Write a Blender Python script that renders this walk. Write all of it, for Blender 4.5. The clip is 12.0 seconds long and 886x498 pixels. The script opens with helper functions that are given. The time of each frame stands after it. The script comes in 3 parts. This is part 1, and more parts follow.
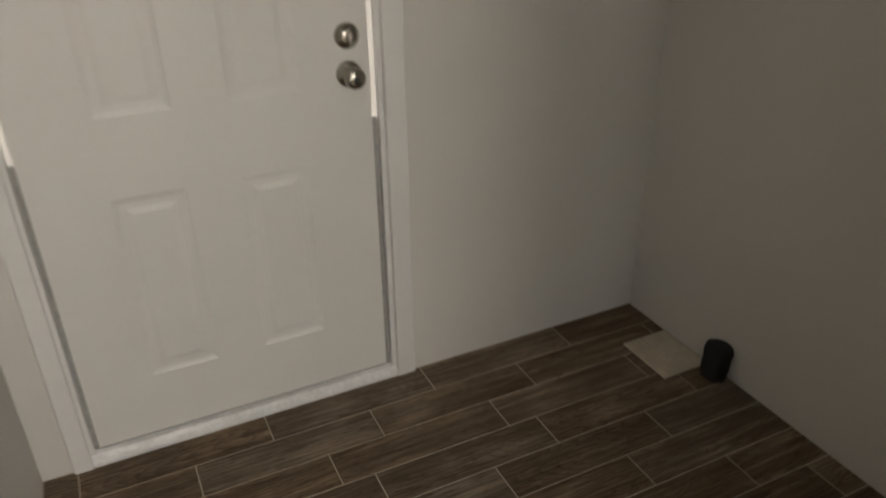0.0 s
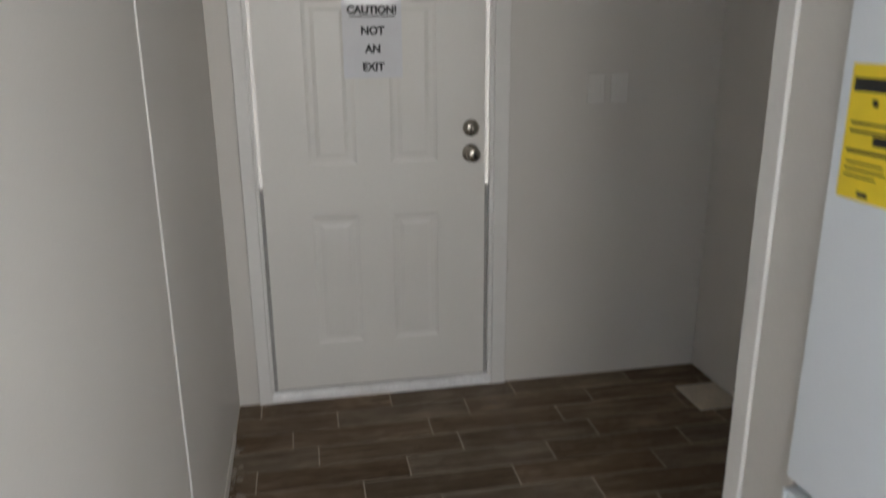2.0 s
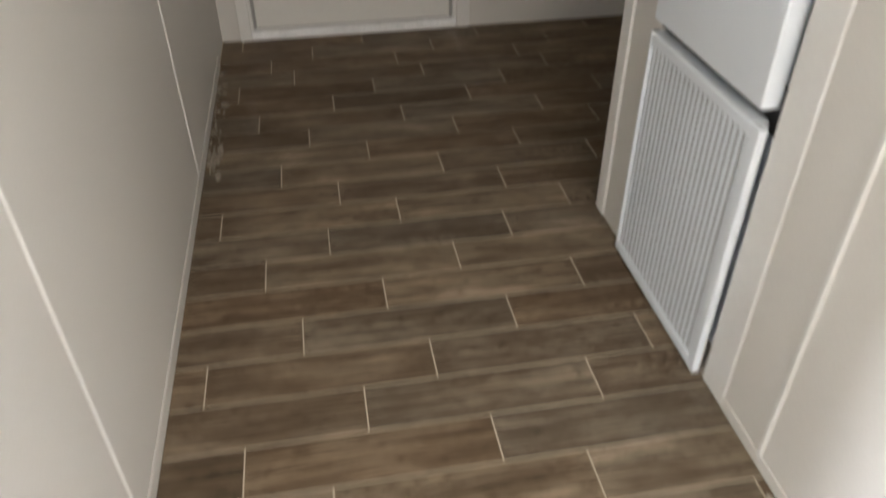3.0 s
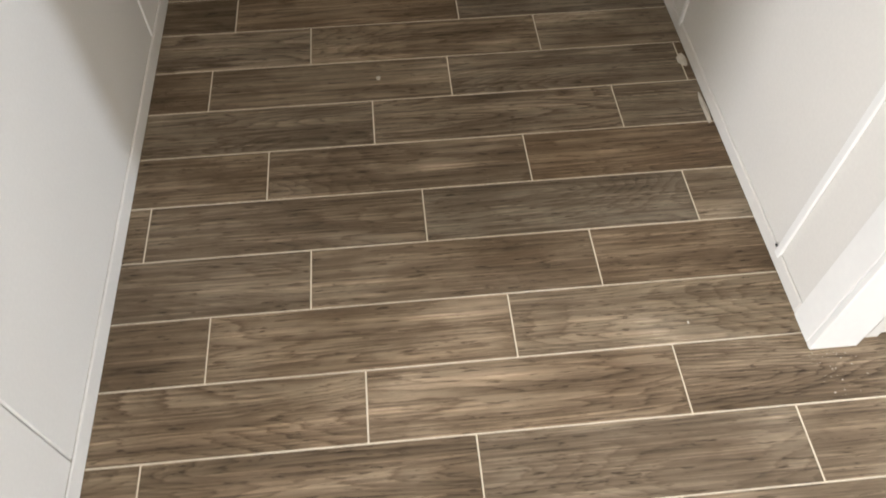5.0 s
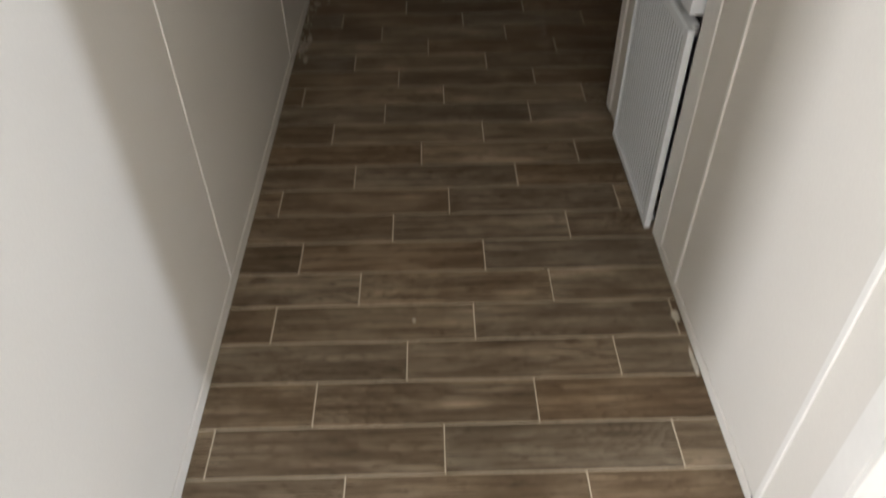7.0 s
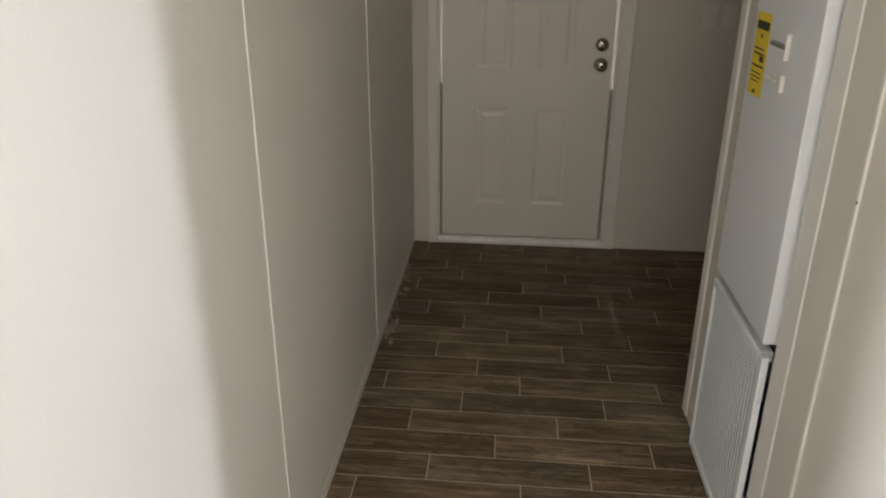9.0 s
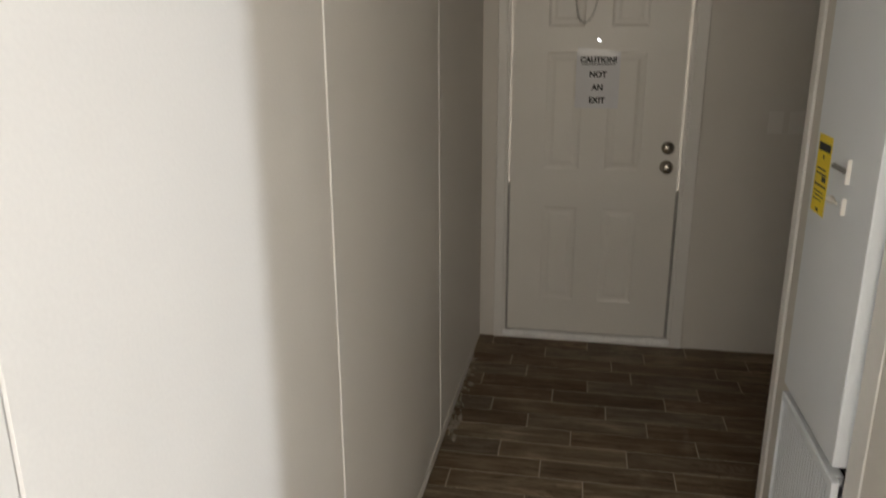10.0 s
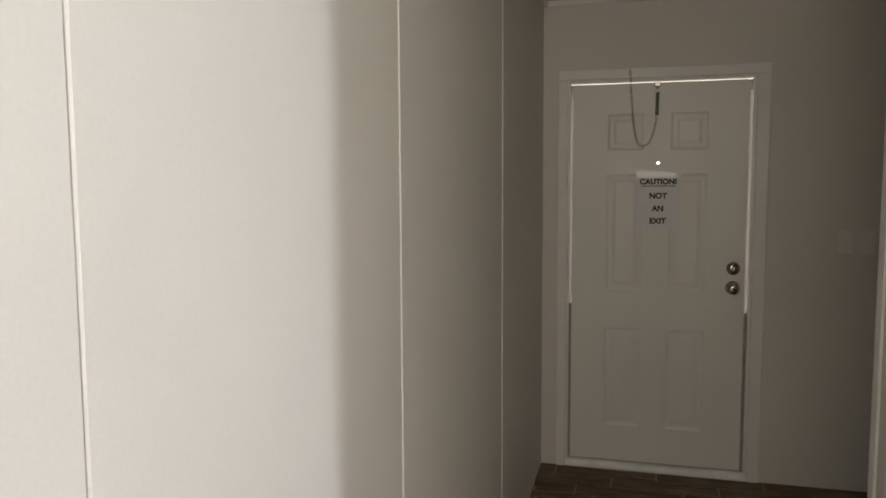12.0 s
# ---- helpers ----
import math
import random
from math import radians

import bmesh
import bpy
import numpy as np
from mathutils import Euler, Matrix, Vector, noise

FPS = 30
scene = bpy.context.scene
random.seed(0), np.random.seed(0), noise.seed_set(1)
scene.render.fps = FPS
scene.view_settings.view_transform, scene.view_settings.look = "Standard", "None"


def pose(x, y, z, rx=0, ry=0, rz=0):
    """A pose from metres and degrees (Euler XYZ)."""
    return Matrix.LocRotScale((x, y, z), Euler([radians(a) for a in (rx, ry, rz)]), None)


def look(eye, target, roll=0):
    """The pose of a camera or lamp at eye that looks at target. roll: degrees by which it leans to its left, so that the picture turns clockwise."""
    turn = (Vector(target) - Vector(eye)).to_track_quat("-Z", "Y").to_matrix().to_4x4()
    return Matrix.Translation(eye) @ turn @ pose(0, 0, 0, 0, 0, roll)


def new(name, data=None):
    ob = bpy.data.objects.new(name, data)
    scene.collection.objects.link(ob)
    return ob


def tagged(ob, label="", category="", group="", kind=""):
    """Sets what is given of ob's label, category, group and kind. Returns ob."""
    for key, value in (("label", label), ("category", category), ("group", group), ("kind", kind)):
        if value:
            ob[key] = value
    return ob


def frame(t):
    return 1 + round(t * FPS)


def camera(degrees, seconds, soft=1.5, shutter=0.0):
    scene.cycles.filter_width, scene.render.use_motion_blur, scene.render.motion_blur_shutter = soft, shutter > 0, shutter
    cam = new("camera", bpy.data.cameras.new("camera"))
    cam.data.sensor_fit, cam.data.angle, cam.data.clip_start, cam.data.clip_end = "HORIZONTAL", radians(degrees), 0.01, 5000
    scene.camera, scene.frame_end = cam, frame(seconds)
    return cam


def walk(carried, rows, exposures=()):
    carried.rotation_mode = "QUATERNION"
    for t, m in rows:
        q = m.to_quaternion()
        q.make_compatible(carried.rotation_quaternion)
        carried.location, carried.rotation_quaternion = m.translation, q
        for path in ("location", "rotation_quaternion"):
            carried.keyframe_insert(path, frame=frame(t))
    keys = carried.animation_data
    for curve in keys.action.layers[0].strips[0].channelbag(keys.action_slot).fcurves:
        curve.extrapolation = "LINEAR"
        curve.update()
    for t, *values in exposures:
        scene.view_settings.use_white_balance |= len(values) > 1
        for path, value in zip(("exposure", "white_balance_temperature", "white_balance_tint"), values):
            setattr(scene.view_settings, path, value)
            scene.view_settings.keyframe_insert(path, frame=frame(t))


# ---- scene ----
cam = camera(61.5, 12.0, soft=1.7, shutter=0.5)
# seconds, eye, point looked at, lean
PATH = [
    (0, (0.342, -1.8, 1.499), (1.103, -0.215, 0.546), -0.7),
    (0.5, (0.315, -2.13, 1.569), (0.963, -0.373, 0.866), -0.6),
    (1, (0.337, -2.336, 1.586), (0.916, -0.501, 1.041), -0.1),
    (1.5, (0.36, -2.564, 1.57), (0.785, -0.68, 1.057), -0.1),
    (2, (0.301, -2.802, 1.445), (0.66, -0.918, 0.881), -0.4),
    (2.5, (0.354, -3.028, 1.326), (0.662, -1.292, 0.382), -0.7),
    (3, (0.4, -3.264, 1.242), (0.676, -1.694, 0.035), -0.2),
    (3.6, (0.369, -3.52, 1.151), (0.583, -2.126, -0.267), -0.1),
    (5.3, (0.518, -3.791, 1.118), (0.603, -2.694, -0.552), -0.1),
    (5.5, (0.509, -3.796, 1.149), (0.573, -2.713, -0.531), -0.5),
    (6, (0.488, -3.797, 1.252), (0.527, -2.704, -0.422), -0.9),
    (6.5, (0.51, -3.808, 1.345), (0.543, -2.571, -0.227), -0.8),
    (7, (0.544, -3.84, 1.419), (0.565, -2.359, 0.075), -0.7),
    (7.5, (0.534, -3.851, 1.49), (0.542, -2.198, 0.364), -0.1),
    (9.5, (0.519, -3.863, 1.594), (0.255, -2.001, 0.914), 0.0),
    (10, (0.527, -3.909, 1.655), (0.17, -2.022, 1.094), -0.2),
    (10.5, (0.532, -3.933, 1.672), (0.105, -2.015, 1.297), -0.3),
    (11, (0.53, -3.922, 1.653), (0.06, -1.999, 1.397), -0.3),
    (11.5, (0.516, -3.924, 1.59), (0.02, -2.001, 1.386), -0.4),
    (12, (0.496, -3.929, 1.524), (-0.014, -2.004, 1.343), -0.3),
]
walk(cam, [(t, look(eye, target, lean)) for t, eye, target, lean in PATH],
     exposures=[(0, 1.15, 5800, 10), (0.5, 1.15, 5900, 10), (1.0, 1.1, 5250, 10), (1.5, 1.12, 5250, 10), (2.0, 1.0, 5300, 10), (2.5, 0.92, 5450, 10), (3.0, 1.05, 5750, 10), (3.7, 0.68, 5900, 10), (5.3, 0.15, 5950, 10), (6.5, 0.0, 5950, 10), (7.5, 0.0, 6050, 10), (9.5, 0.18, 6100, 10), (10.5, -0.06, 6100, 10), (12, -0.18, 6150, 10)])
ROOM_WIN_X = 4.24

# ---------- world and light ----------
WINDOW = (-4.727, -4.443, 1.35, 2.35)
BACK_FILL = (0.15, 1.85, 1.4, 2.35)
SIDE_WINDOW = (-6.2, -5.5, 1.45, 2.35)

world = bpy.data.worlds.new("sky")
scene.world = world
world.use_nodes = True
sky = world.node_tree.nodes.new("ShaderNodeTexSky")
sky.sky_type, sky.sun_disc, sky.sun_elevation, sky.sun_rotation = "NISHITA", False, radians(41.3), radians(0)
sky.dust_density, sky.ozone_density = 7.0, 0.6
world.node_tree.nodes["Background"].inputs["Strength"].default_value = 0.15
world.node_tree.links.new(sky.outputs[0], world.node_tree.nodes["Background"].inputs["Color"])


sun = new("sun", bpy.data.lights.new("sun", "SUN"))
sun.data.energy, sun.data.angle, sun.data.color = 4.0, radians(0.5), (1.0, 0.95, 0.88)
sun.matrix_world = look((0, 0, 0), (0.0, -0.75, -0.66))


def window_light(name, at, target, wide, high, watts, colour):
    lamp = bpy.data.lights.new(name, "AREA")
    lamp.shape, lamp.size, lamp.size_y, lamp.energy, lamp.color = "RECTANGLE", wide, high, watts, colour
    ob = new(name, lamp)
    ob.matrix_world = look(at, target)
    return ob


window_light("window_light", (ROOM_WIN_X, (WINDOW[0] + WINDOW[1]) / 2, (WINDOW[2] + WINDOW[3]) / 2),
             (0, (WINDOW[0] + WINDOW[1]) / 2, (WINDOW[2] + WINDOW[3]) / 2), WINDOW[1] - WINDOW[0] - 0.07, WINDOW[3] - WINDOW[2] - 0.07, 99, (0.91, 0.955, 1.0))
# unseen warm fill lamp, added behind the camera to brighten the hall's end
window_light("fill_light_back", ((BACK_FILL[0] + BACK_FILL[1]) / 2, -5.04, (BACK_FILL[2] + BACK_FILL[3]) / 2), ((BACK_FILL[0] + BACK_FILL[1]) / 2, 0, (BACK_FILL[2] + BACK_FILL[3]) / 2), 1.62, 0.87, 30, (1.0, 0.85, 0.66))
window_light("window_light_left", (-3.04, -5.85, 1.9), (0, -5.85, 1.9), 0.64, 0.82, 235, (1.0, 0.985, 0.96))


# ---------- materials ----------
def material(name, colour, rough=0.5, metal=0.0, grain=0.0, grain_scale=40.0, bump=0.0, bump_scale=300.0, blotch=0.0, blotch_scale=2.0, spec=0.5):
    """Principled surface with a fine grain, broad blotches and a little relief, in object metres."""
    m = bpy.data.materials.new(name)
    m.use_nodes = True
    nt = m.node_tree
    b = nt.nodes["Principled BSDF"]
    b.inputs["Roughness"].default_value, b.inputs["Metallic"].default_value = rough, metal
    b.inputs["Specular IOR Level"].default_value = spec
    geo = nt.nodes.new("ShaderNodeNewGeometry")
    last = None

    def noise_tex(scale, detail=4):
        n = nt.nodes.new("ShaderNodeTexNoise")
        n.inputs["Scale"].default_value, n.inputs["Detail"].default_value = scale, detail
        nt.links.new(geo.outputs["Position"], n.inputs["Vector"])
        return n

    rgb = nt.nodes.new("ShaderNodeRGB")
    rgb.outputs[0].default_value = (*colour, 1)
    last = rgb.outputs[0]
    for amount, scale in ((grain, grain_scale), (blotch, blotch_scale)):
        if amount:
            n = noise_tex(scale)
            mr = nt.nodes.new("ShaderNodeMapRange")
            mr.inputs["From Min"].default_value, mr.inputs["From Max"].default_value = 0.3, 0.7
            mr.inputs["To Min"].default_value, mr.inputs["To Max"].default_value = 1 - amount, 1 + amount
            nt.links.new(n.outputs["Fac"], mr.inputs["Value"])
            mix = nt.nodes.new("ShaderNodeVectorMath")
            mix.operation = "SCALE"
            nt.links.new(last, mix.inputs[0])
            nt.links.new(mr.outputs[0], mix.inputs["Scale"])
            last = mix.outputs[0]
    nt.links.new(last, b.inputs["Base Color"])
    if bump:
        n = noise_tex(bump_scale, 3)
        bp = nt.nodes.new("ShaderNodeBump")
        bp.inputs["Strength"].default_value, bp.inputs["Distance"].default_value = bump, 0.001
        nt.links.new(n.outputs["Fac"], bp.inputs["Height"])
        nt.links.new(bp.outputs[0], b.inputs["Normal"])
    return m


def tile_material():
    m = bpy.data.materials.new("wood_look_tile")
    m.use_nodes = True
    nt = m.node_tree
    N, L = nt.nodes.new, nt.links.new
    b = nt.nodes["Principled BSDF"]
    geo, info = N("ShaderNodeNewGeometry"), N("ShaderNodeObjectInfo")
    rnd = N("ShaderNodeMath")
    rnd.operation = "ADD"
    L(info.outputs["Random"], rnd.inputs[0])
    L(geo.outputs["Random Per Island"], rnd.inputs[1])
    shift = N("ShaderNodeVectorMath")
    shift.operation = "MULTIPLY_ADD"
    comb = N("ShaderNodeCombineXYZ")
    for i in range(3):
        L(rnd.outputs[0], comb.inputs[i])
    L(comb.outputs[0], shift.inputs[0])
    shift.inputs[1].default_value = (37.0, 61.0, 23.0)
    L(geo.outputs["Position"], shift.inputs[2])

    def tex(scale3, scale, detail, distortion=0.0, rough=0.6):
        mp = N("ShaderNodeVectorMath")
        mp.operation = "MULTIPLY"
        mp.inputs[1].default_value = scale3
        L(shift.outputs[0], mp.inputs[0])
        n = N("ShaderNodeTexNoise")
        n.inputs["Scale"].default_value, n.inputs["Detail"].default_value = scale, detail
        n.inputs["Distortion"].default_value, n.inputs["Roughness"].default_value = distortion, rough
        L(mp.outputs[0], n.inputs["Vector"])
        return n.outputs["Fac"]

    def ramp(fac, stops):
        r = N("ShaderNodeValToRGB")
        L(fac, r.inputs["Fac"])
        r.color_ramp.elements[0].position, r.color_ramp.elements[0].color = stops[0][0], (*stops[0][1], 1)
        r.color_ramp.elements[1].position, r.color_ramp.elements[1].color = stops[-1][0], (*stops[-1][1], 1)
        for pos, col in stops[1:-1]:
            r.color_ramp.elements.new(pos).color = (*col, 1)
        return r.outputs["Color"]

    def mix(kind, fac, a, c):
        n = N("ShaderNodeMix")
        n.data_type, n.blend_type = "RGBA", kind
        if isinstance(fac, float):
            n.inputs["Factor"].default_value = fac
        else:
            L(fac, n.inputs["Factor"])
        L(a, n.inputs["A"])
        L(c, n.inputs["B"])
        return n.outputs["Result"]

    # flowing bands: a smooth stretched field, roughened a little, read off in many thin rings, as in sawn boards
    field = tex((1.15, 8.5, 1.0), 1.0, 1, 0.3, 0.4)
    rough_edge = tex((7.0, 110.0, 1.0), 1.0, 3, 0.0, 0.6)
    rings = N("ShaderNodeMath")
    rings.operation = "MULTIPLY"
    rings.inputs[1].default_value = 32.0
    L(field, rings.inputs[0])
    ragged = N("ShaderNodeMath")
    ragged.operation = "MULTIPLY_ADD"
    ragged.inputs[1].default_value = 1.3
    L(rough_edge, ragged.inputs[0])
    L(rings.outputs[0], ragged.inputs[2])
    saw = N("ShaderNodeMath")
    saw.operation = "FRACT"
    L(ragged.outputs[0], saw.inputs[0])
    bands = ramp(saw.outputs[0], ((0.0, (0.46, 0.42, 0.38)), (0.13, (0.80, 0.78, 0.76)), (0.4, (1.03, 1.03, 1.03)), (0.9, (1.20, 1.20, 1.21)), (1.0, (0.60, 0.57, 0.53))))
    fine = ramp(tex((5.0, 260.0, 1.0), 1.0, 5, 0.15, 0.62), ((0.34, (0.34, 0.32, 0.30)), (0.44, (0.82, 0.81, 0.80)), (0.55, (1.06, 1.06, 1.06)), (0.66, (1.75, 1.75, 1.78))))
    streak = ramp(tex((2.2, 46.0, 1.0), 1.0, 4, 0.3, 0.6), ((0.30, (0.55, 0.52, 0.49)), (0.5, (1.0, 1.0, 1.0)), (0.68, (1.62, 1.62, 1.66))))
    fleck = ramp(tex((26.0, 210.0, 1.0), 1.0, 2, 0.3, 0.6), ((0.31, (0.26, 0.24, 0.21)), (0.39, (1.0, 1.0, 1.0)), (1.0, (1.0, 1.0, 1.0))))
    cloud = ramp(tex((4.0, 9.0, 1.0), 1.0, 4, 0.3), ((0.3, (0.098, 0.075, 0.051)), (0.5, (0.140, 0.112, 0.080)), (0.72, (0.212, 0.177, 0.134))))
    turn = N("ShaderNodeMath")
    turn.operation = "FRACT"
    L(rnd.outputs[0], turn.inputs[0])
    tone = ramp(turn.outputs[0], ((0.0, (0.74, 0.68, 0.60)), (0.2, (1.16, 1.05, 0.92)), (0.4, (0.88, 0.88, 0.87)), (0.6, (1.40, 1.35, 1.26)), (0.8, (0.92, 0.80, 0.67)), (1.0, (1.14, 1.13, 1.10))))
    col = mix("MULTIPLY", 1.0, cloud, tone)
    # some boards show the rings strongly, others hardly
    amount = N("ShaderNodeMapRange")
    amount.inputs["To Min"].default_value, amount.inputs["To Max"].default_value = 0.1, 1.0
    hop = N("ShaderNodeMath")
    hop.operation = "FRACT"
    hop2 = N("ShaderNodeMath")
    hop2.operation = "MULTIPLY"
    hop2.inputs[1].default_value = 7.31
    L(rnd.outputs[0], hop2.inputs[0])
    L(hop2.outputs[0], hop.inputs[0])
    L(hop.outputs[0], amount.inputs["Value"])
    col = mix("MULTIPLY", amount.outputs[0], col, bands)
    col = mix("MULTIPLY", 0.72, col, fine)
    col = mix("MULTIPLY", 0.7, col, streak)
    col = mix("MULTIPLY", 0.85, col, fleck)
    L(col, b.inputs["Base Color"])
    rr = N("ShaderNodeMapRange")
    rr.inputs["To Min"].default_value, rr.inputs["To Max"].default_value = 0.5, 0.7
    L(tex((1, 1, 1), 6.0, 3), rr.inputs["Value"])
    L(rr.outputs[0], b.inputs["Roughness"])
    b.inputs["Specular IOR Level"].default_value = 0.16
    bp = N("ShaderNodeBump")
    bp.inputs["Strength"].default_value, bp.inputs["Distance"].default_value = 0.25, 0.0008
    L(fine, bp.inputs["Height"])
    L(bp.outputs[0], b.inputs["Normal"])
    return m


WALL = material("vinyl_wallboard", (0.655, 0.628, 0.582), 0.55, grain=0.02, grain_scale=160, bump=0.12, bump_scale=420, blotch=0.025, blotch_scale=1.6, spec=0.4)
CEIL = material("ceiling_paint", (0.70, 0.69, 0.66), 0.85, grain=0.03, grain_scale=120, bump=0.5, bump_scale=90)
TRIM = material("white_trim", (0.76, 0.745, 0.715), 0.42, grain=0.015, grain_scale=60, bump=0.05, blotch=0.03, blotch_scale=5)
DOOR = material("painted_steel_door", (0.74, 0.72, 0.675), 0.38, grain=0.012, grain_scale=80, bump=0.06, bump_scale=240, blotch=0.02, blotch_scale=3)
SILL = material("painted_sill", (0.84, 0.84, 0.83), 0.3, grain=0.08, grain_scale=70, blotch=0.1, blotch_scale=9)
FURN = material("furnace_enamel", (0.75, 0.785, 0.825), 0.38, grain=0.012, grain_scale=200, bump=0.08, bump_scale=500, blotch=0.015, blotch_scale=3)
# grey that stands for the shade behind the furnace louvres
LOUVRE_SHADE = material("louvre_gap_shade", (0.17, 0.17, 0.17), 0.7, grain=0.1)
RUBBER = material("weatherstrip_grey", (0.34, 0.33, 0.31), 0.8, grain=0.15, grain_scale=90)
NICKEL = material("satin_nickel", (0.44, 0.41, 0.36), 0.22, 1.0, grain=0.05, grain_scale=300)
CHAIN = material("zinc_chain", (0.34, 0.34, 0.32), 0.45, 0.9, grain=0.15, grain_scale=200)
SPRING = material("coated_spring", (0.19, 0.23, 0.18), 0.5, 0.3, grain=0.2, grain_scale=200)
# dark metal of small fixings, also the painted shade in furnace door gaps
DARK = material("dark_metal_and_gap_shade", (0.05, 0.05, 0.05), 0.5, 0.5, grain=0.1)
PLATE = material("white_plastic", (0.72, 0.70, 0.66), 0.35, grain=0.01, blotch=0.02)
PAPER = material("paper", (0.70, 0.70, 0.72), 0.5, grain=0.015, grain_scale=90, blotch=0.02, blotch_scale=12)
TAPE = material("glossy_tape", (0.72, 0.72, 0.73), 0.19, grain=0.01, blotch=0.02, blotch_scale=12, spec=0.5)
INK = material("black_ink", (0.02, 0.02, 0.022), 0.6, grain=0.2)
YELLOW = material("yellow_card", (0.86, 0.66, 0.015), 0.5, grain=0.03, blotch=0.03, blotch_scale=15)
REGISTER = material("beige_register", (0.62, 0.55, 0.43), 0.5, grain=0.08, grain_scale=60, blotch=0.1, blotch_scale=14)
CAULK = material("white_caulk", (0.44, 0.40, 0.33), 0.8, grain=0.12, grain_scale=90, blotch=0.15, blotch_scale=25)
SMEAR = material("dried_grout_haze", (0.30, 0.265, 0.215), 0.9, grain=0.2, grain_scale=120, blotch=0.3, blotch_scale=30)
BLACK = material("black_plastic", (0.008, 0.008, 0.009), 0.75, grain=0.2)
GROUT = material("grout", (0.56, 0.49, 0.38), 0.9, grain=0.1, grain_scale=200, bump=0.4, bump_scale=700, blotch=0.12, blotch_scale=4)
GROUND = material("dry_ground", (0.45, 0.42, 0.37), 0.9, grain=0.2, grain_scale=3, blotch=0.2, blotch_scale=0.3)
TILE = tile_material()
SEAL = material("translucent_seal", (0.7, 0.69, 0.66), 0.6, grain=0.05)
through_light = SEAL.node_tree.nodes.new("ShaderNodeBsdfTranslucent")
through_light.inputs["Color"].default_value = (0.66, 0.635, 0.59, 1)
seal_mix = SEAL.node_tree.nodes.new("ShaderNodeMixShader")
SEAL.node_tree.links.new(SEAL.node_tree.nodes["Principled BSDF"].outputs[0], seal_mix.inputs[1])
SEAL.node_tree.links.new(through_light.outputs[0], seal_mix.inputs[2])
SEAL.node_tree.links.new(seal_mix.outputs[0], SEAL.node_tree.nodes["Material Output"].inputs["Surface"])
# the viewer lens emits, in place of daylight passing through it
GLOW_LENS = bpy.data.materials.new("daylight_glow_lens")
GLOW_LENS.use_nodes = True
GLOW_LENS.node_tree.nodes["Principled BSDF"].inputs["Emission Color"].default_value = (1, 0.97, 0.9, 1)
GLOW_LENS.node_tree.nodes["Principled BSDF"].inputs["Emission Strength"].default_value = 6.0

# ---------- small builders ----------
def make_mesh(name, bm, smooth=False):
    me = bpy.data.meshes.new(name)
    bm.normal_update()
    bm.to_mesh(me)
    bm.free()
    if smooth:
        for p in me.polygons:
            p.use_smooth = True
    return me


def thing(name, bm, material, label="", category="", group="", kind="", smooth=False):
    ob = new(name, make_mesh(name, bm, smooth))
    ob.data.materials.append(material)
    return tagged(ob, label, category, group, kind)


def empty(name, at, label, category, group="", kind=""):
    ob = new(name)
    ob.location = at
    ob.empty_display_size = 0.05
    return tagged(ob, label, category, group, kind)


def part(name, bm, material, parent, label="", smooth=False):
    """One mesh object under a thing; the mesh is given in world metres."""
    ob = new(name, make_mesh(name, bm, smooth))
    ob.data.materials.append(material)
    ob.parent = parent
    if parent.parent is None:
        ob.matrix_parent_inverse = Matrix.Translation(parent.location).inverted()
    return tagged(ob, label)


def box(x0, x1, y0, y1, z0, z1, bevel=0.0, bm=None, seg=1):
    out = bm or bmesh.new()
    made = bmesh.ops.create_cube(out, size=1)
    vs = made["verts"]
    bmesh.ops.transform(out, verts=vs, matrix=Matrix.Translation(((x0 + x1) / 2, (y0 + y1) / 2, (z0 + z1) / 2))
                        @ Matrix.Diagonal((x1 - x0, y1 - y0, z1 - z0, 1)))
    if bevel:
        es = list({e for v in vs for e in v.link_edges})
        bmesh.ops.bevel(out, geom=es, offset=bevel, segments=seg, affect="EDGES", profile=0.5)
    return out


def lathe(profile, axis_at, direction, bm=None, steps=28):
    """Turns (radius, height) pairs round a line through axis_at along direction."""
    out = bm or bmesh.new()
    turn = Vector(direction).to_track_quat("Z", "Y").to_matrix().to_4x4()
    m = Matrix.Translation(axis_at) @ turn
    rings = []
    for r, h in profile:
        rings.append([out.verts.new(m @ Vector((r * math.cos(2 * math.pi * i / steps), r * math.sin(2 * math.pi * i / steps), h)))
                      for i in range(steps)])
    for a, b in zip(rings, rings[1:]):
        for i in range(steps):
            out.faces.new((a[i], a[(i + 1) % steps], b[(i + 1) % steps], b[i]))
    out.faces.new(rings[-1])
    out.faces.new(rings[0][::-1])
    return out


def tube(points, radius, bm=None, steps=8, closed=False):
    out = bm or bmesh.new()
    pts = [Vector(p) for p in points]
    rings = []
    n = len(pts)
    for i, p in enumerate(pts):
        a = pts[(i - 1) % n] if closed or i else pts[0]
        b = pts[(i + 1) % n] if closed or i < n - 1 else pts[-1]
        q = (b - a).to_track_quat("Z", "Y").to_matrix()
        rings.append([out.verts.new(p + q @ Vector((radius * math.cos(2 * math.pi * k / steps), radius * math.sin(2 * math.pi * k / steps), 0)))
                      for k in range(steps)])
    pairs = list(zip(rings, rings[1:])) + ([(rings[-1], rings[0])] if closed else [])
    for a, b in pairs:
        for k in range(steps):
            out.faces.new((a[k], a[(k + 1) % steps], b[(k + 1) % steps], b[k]))
    if not closed:
        out.faces.new(rings[0][::-1])
        out.faces.new(rings[-1])
    return out


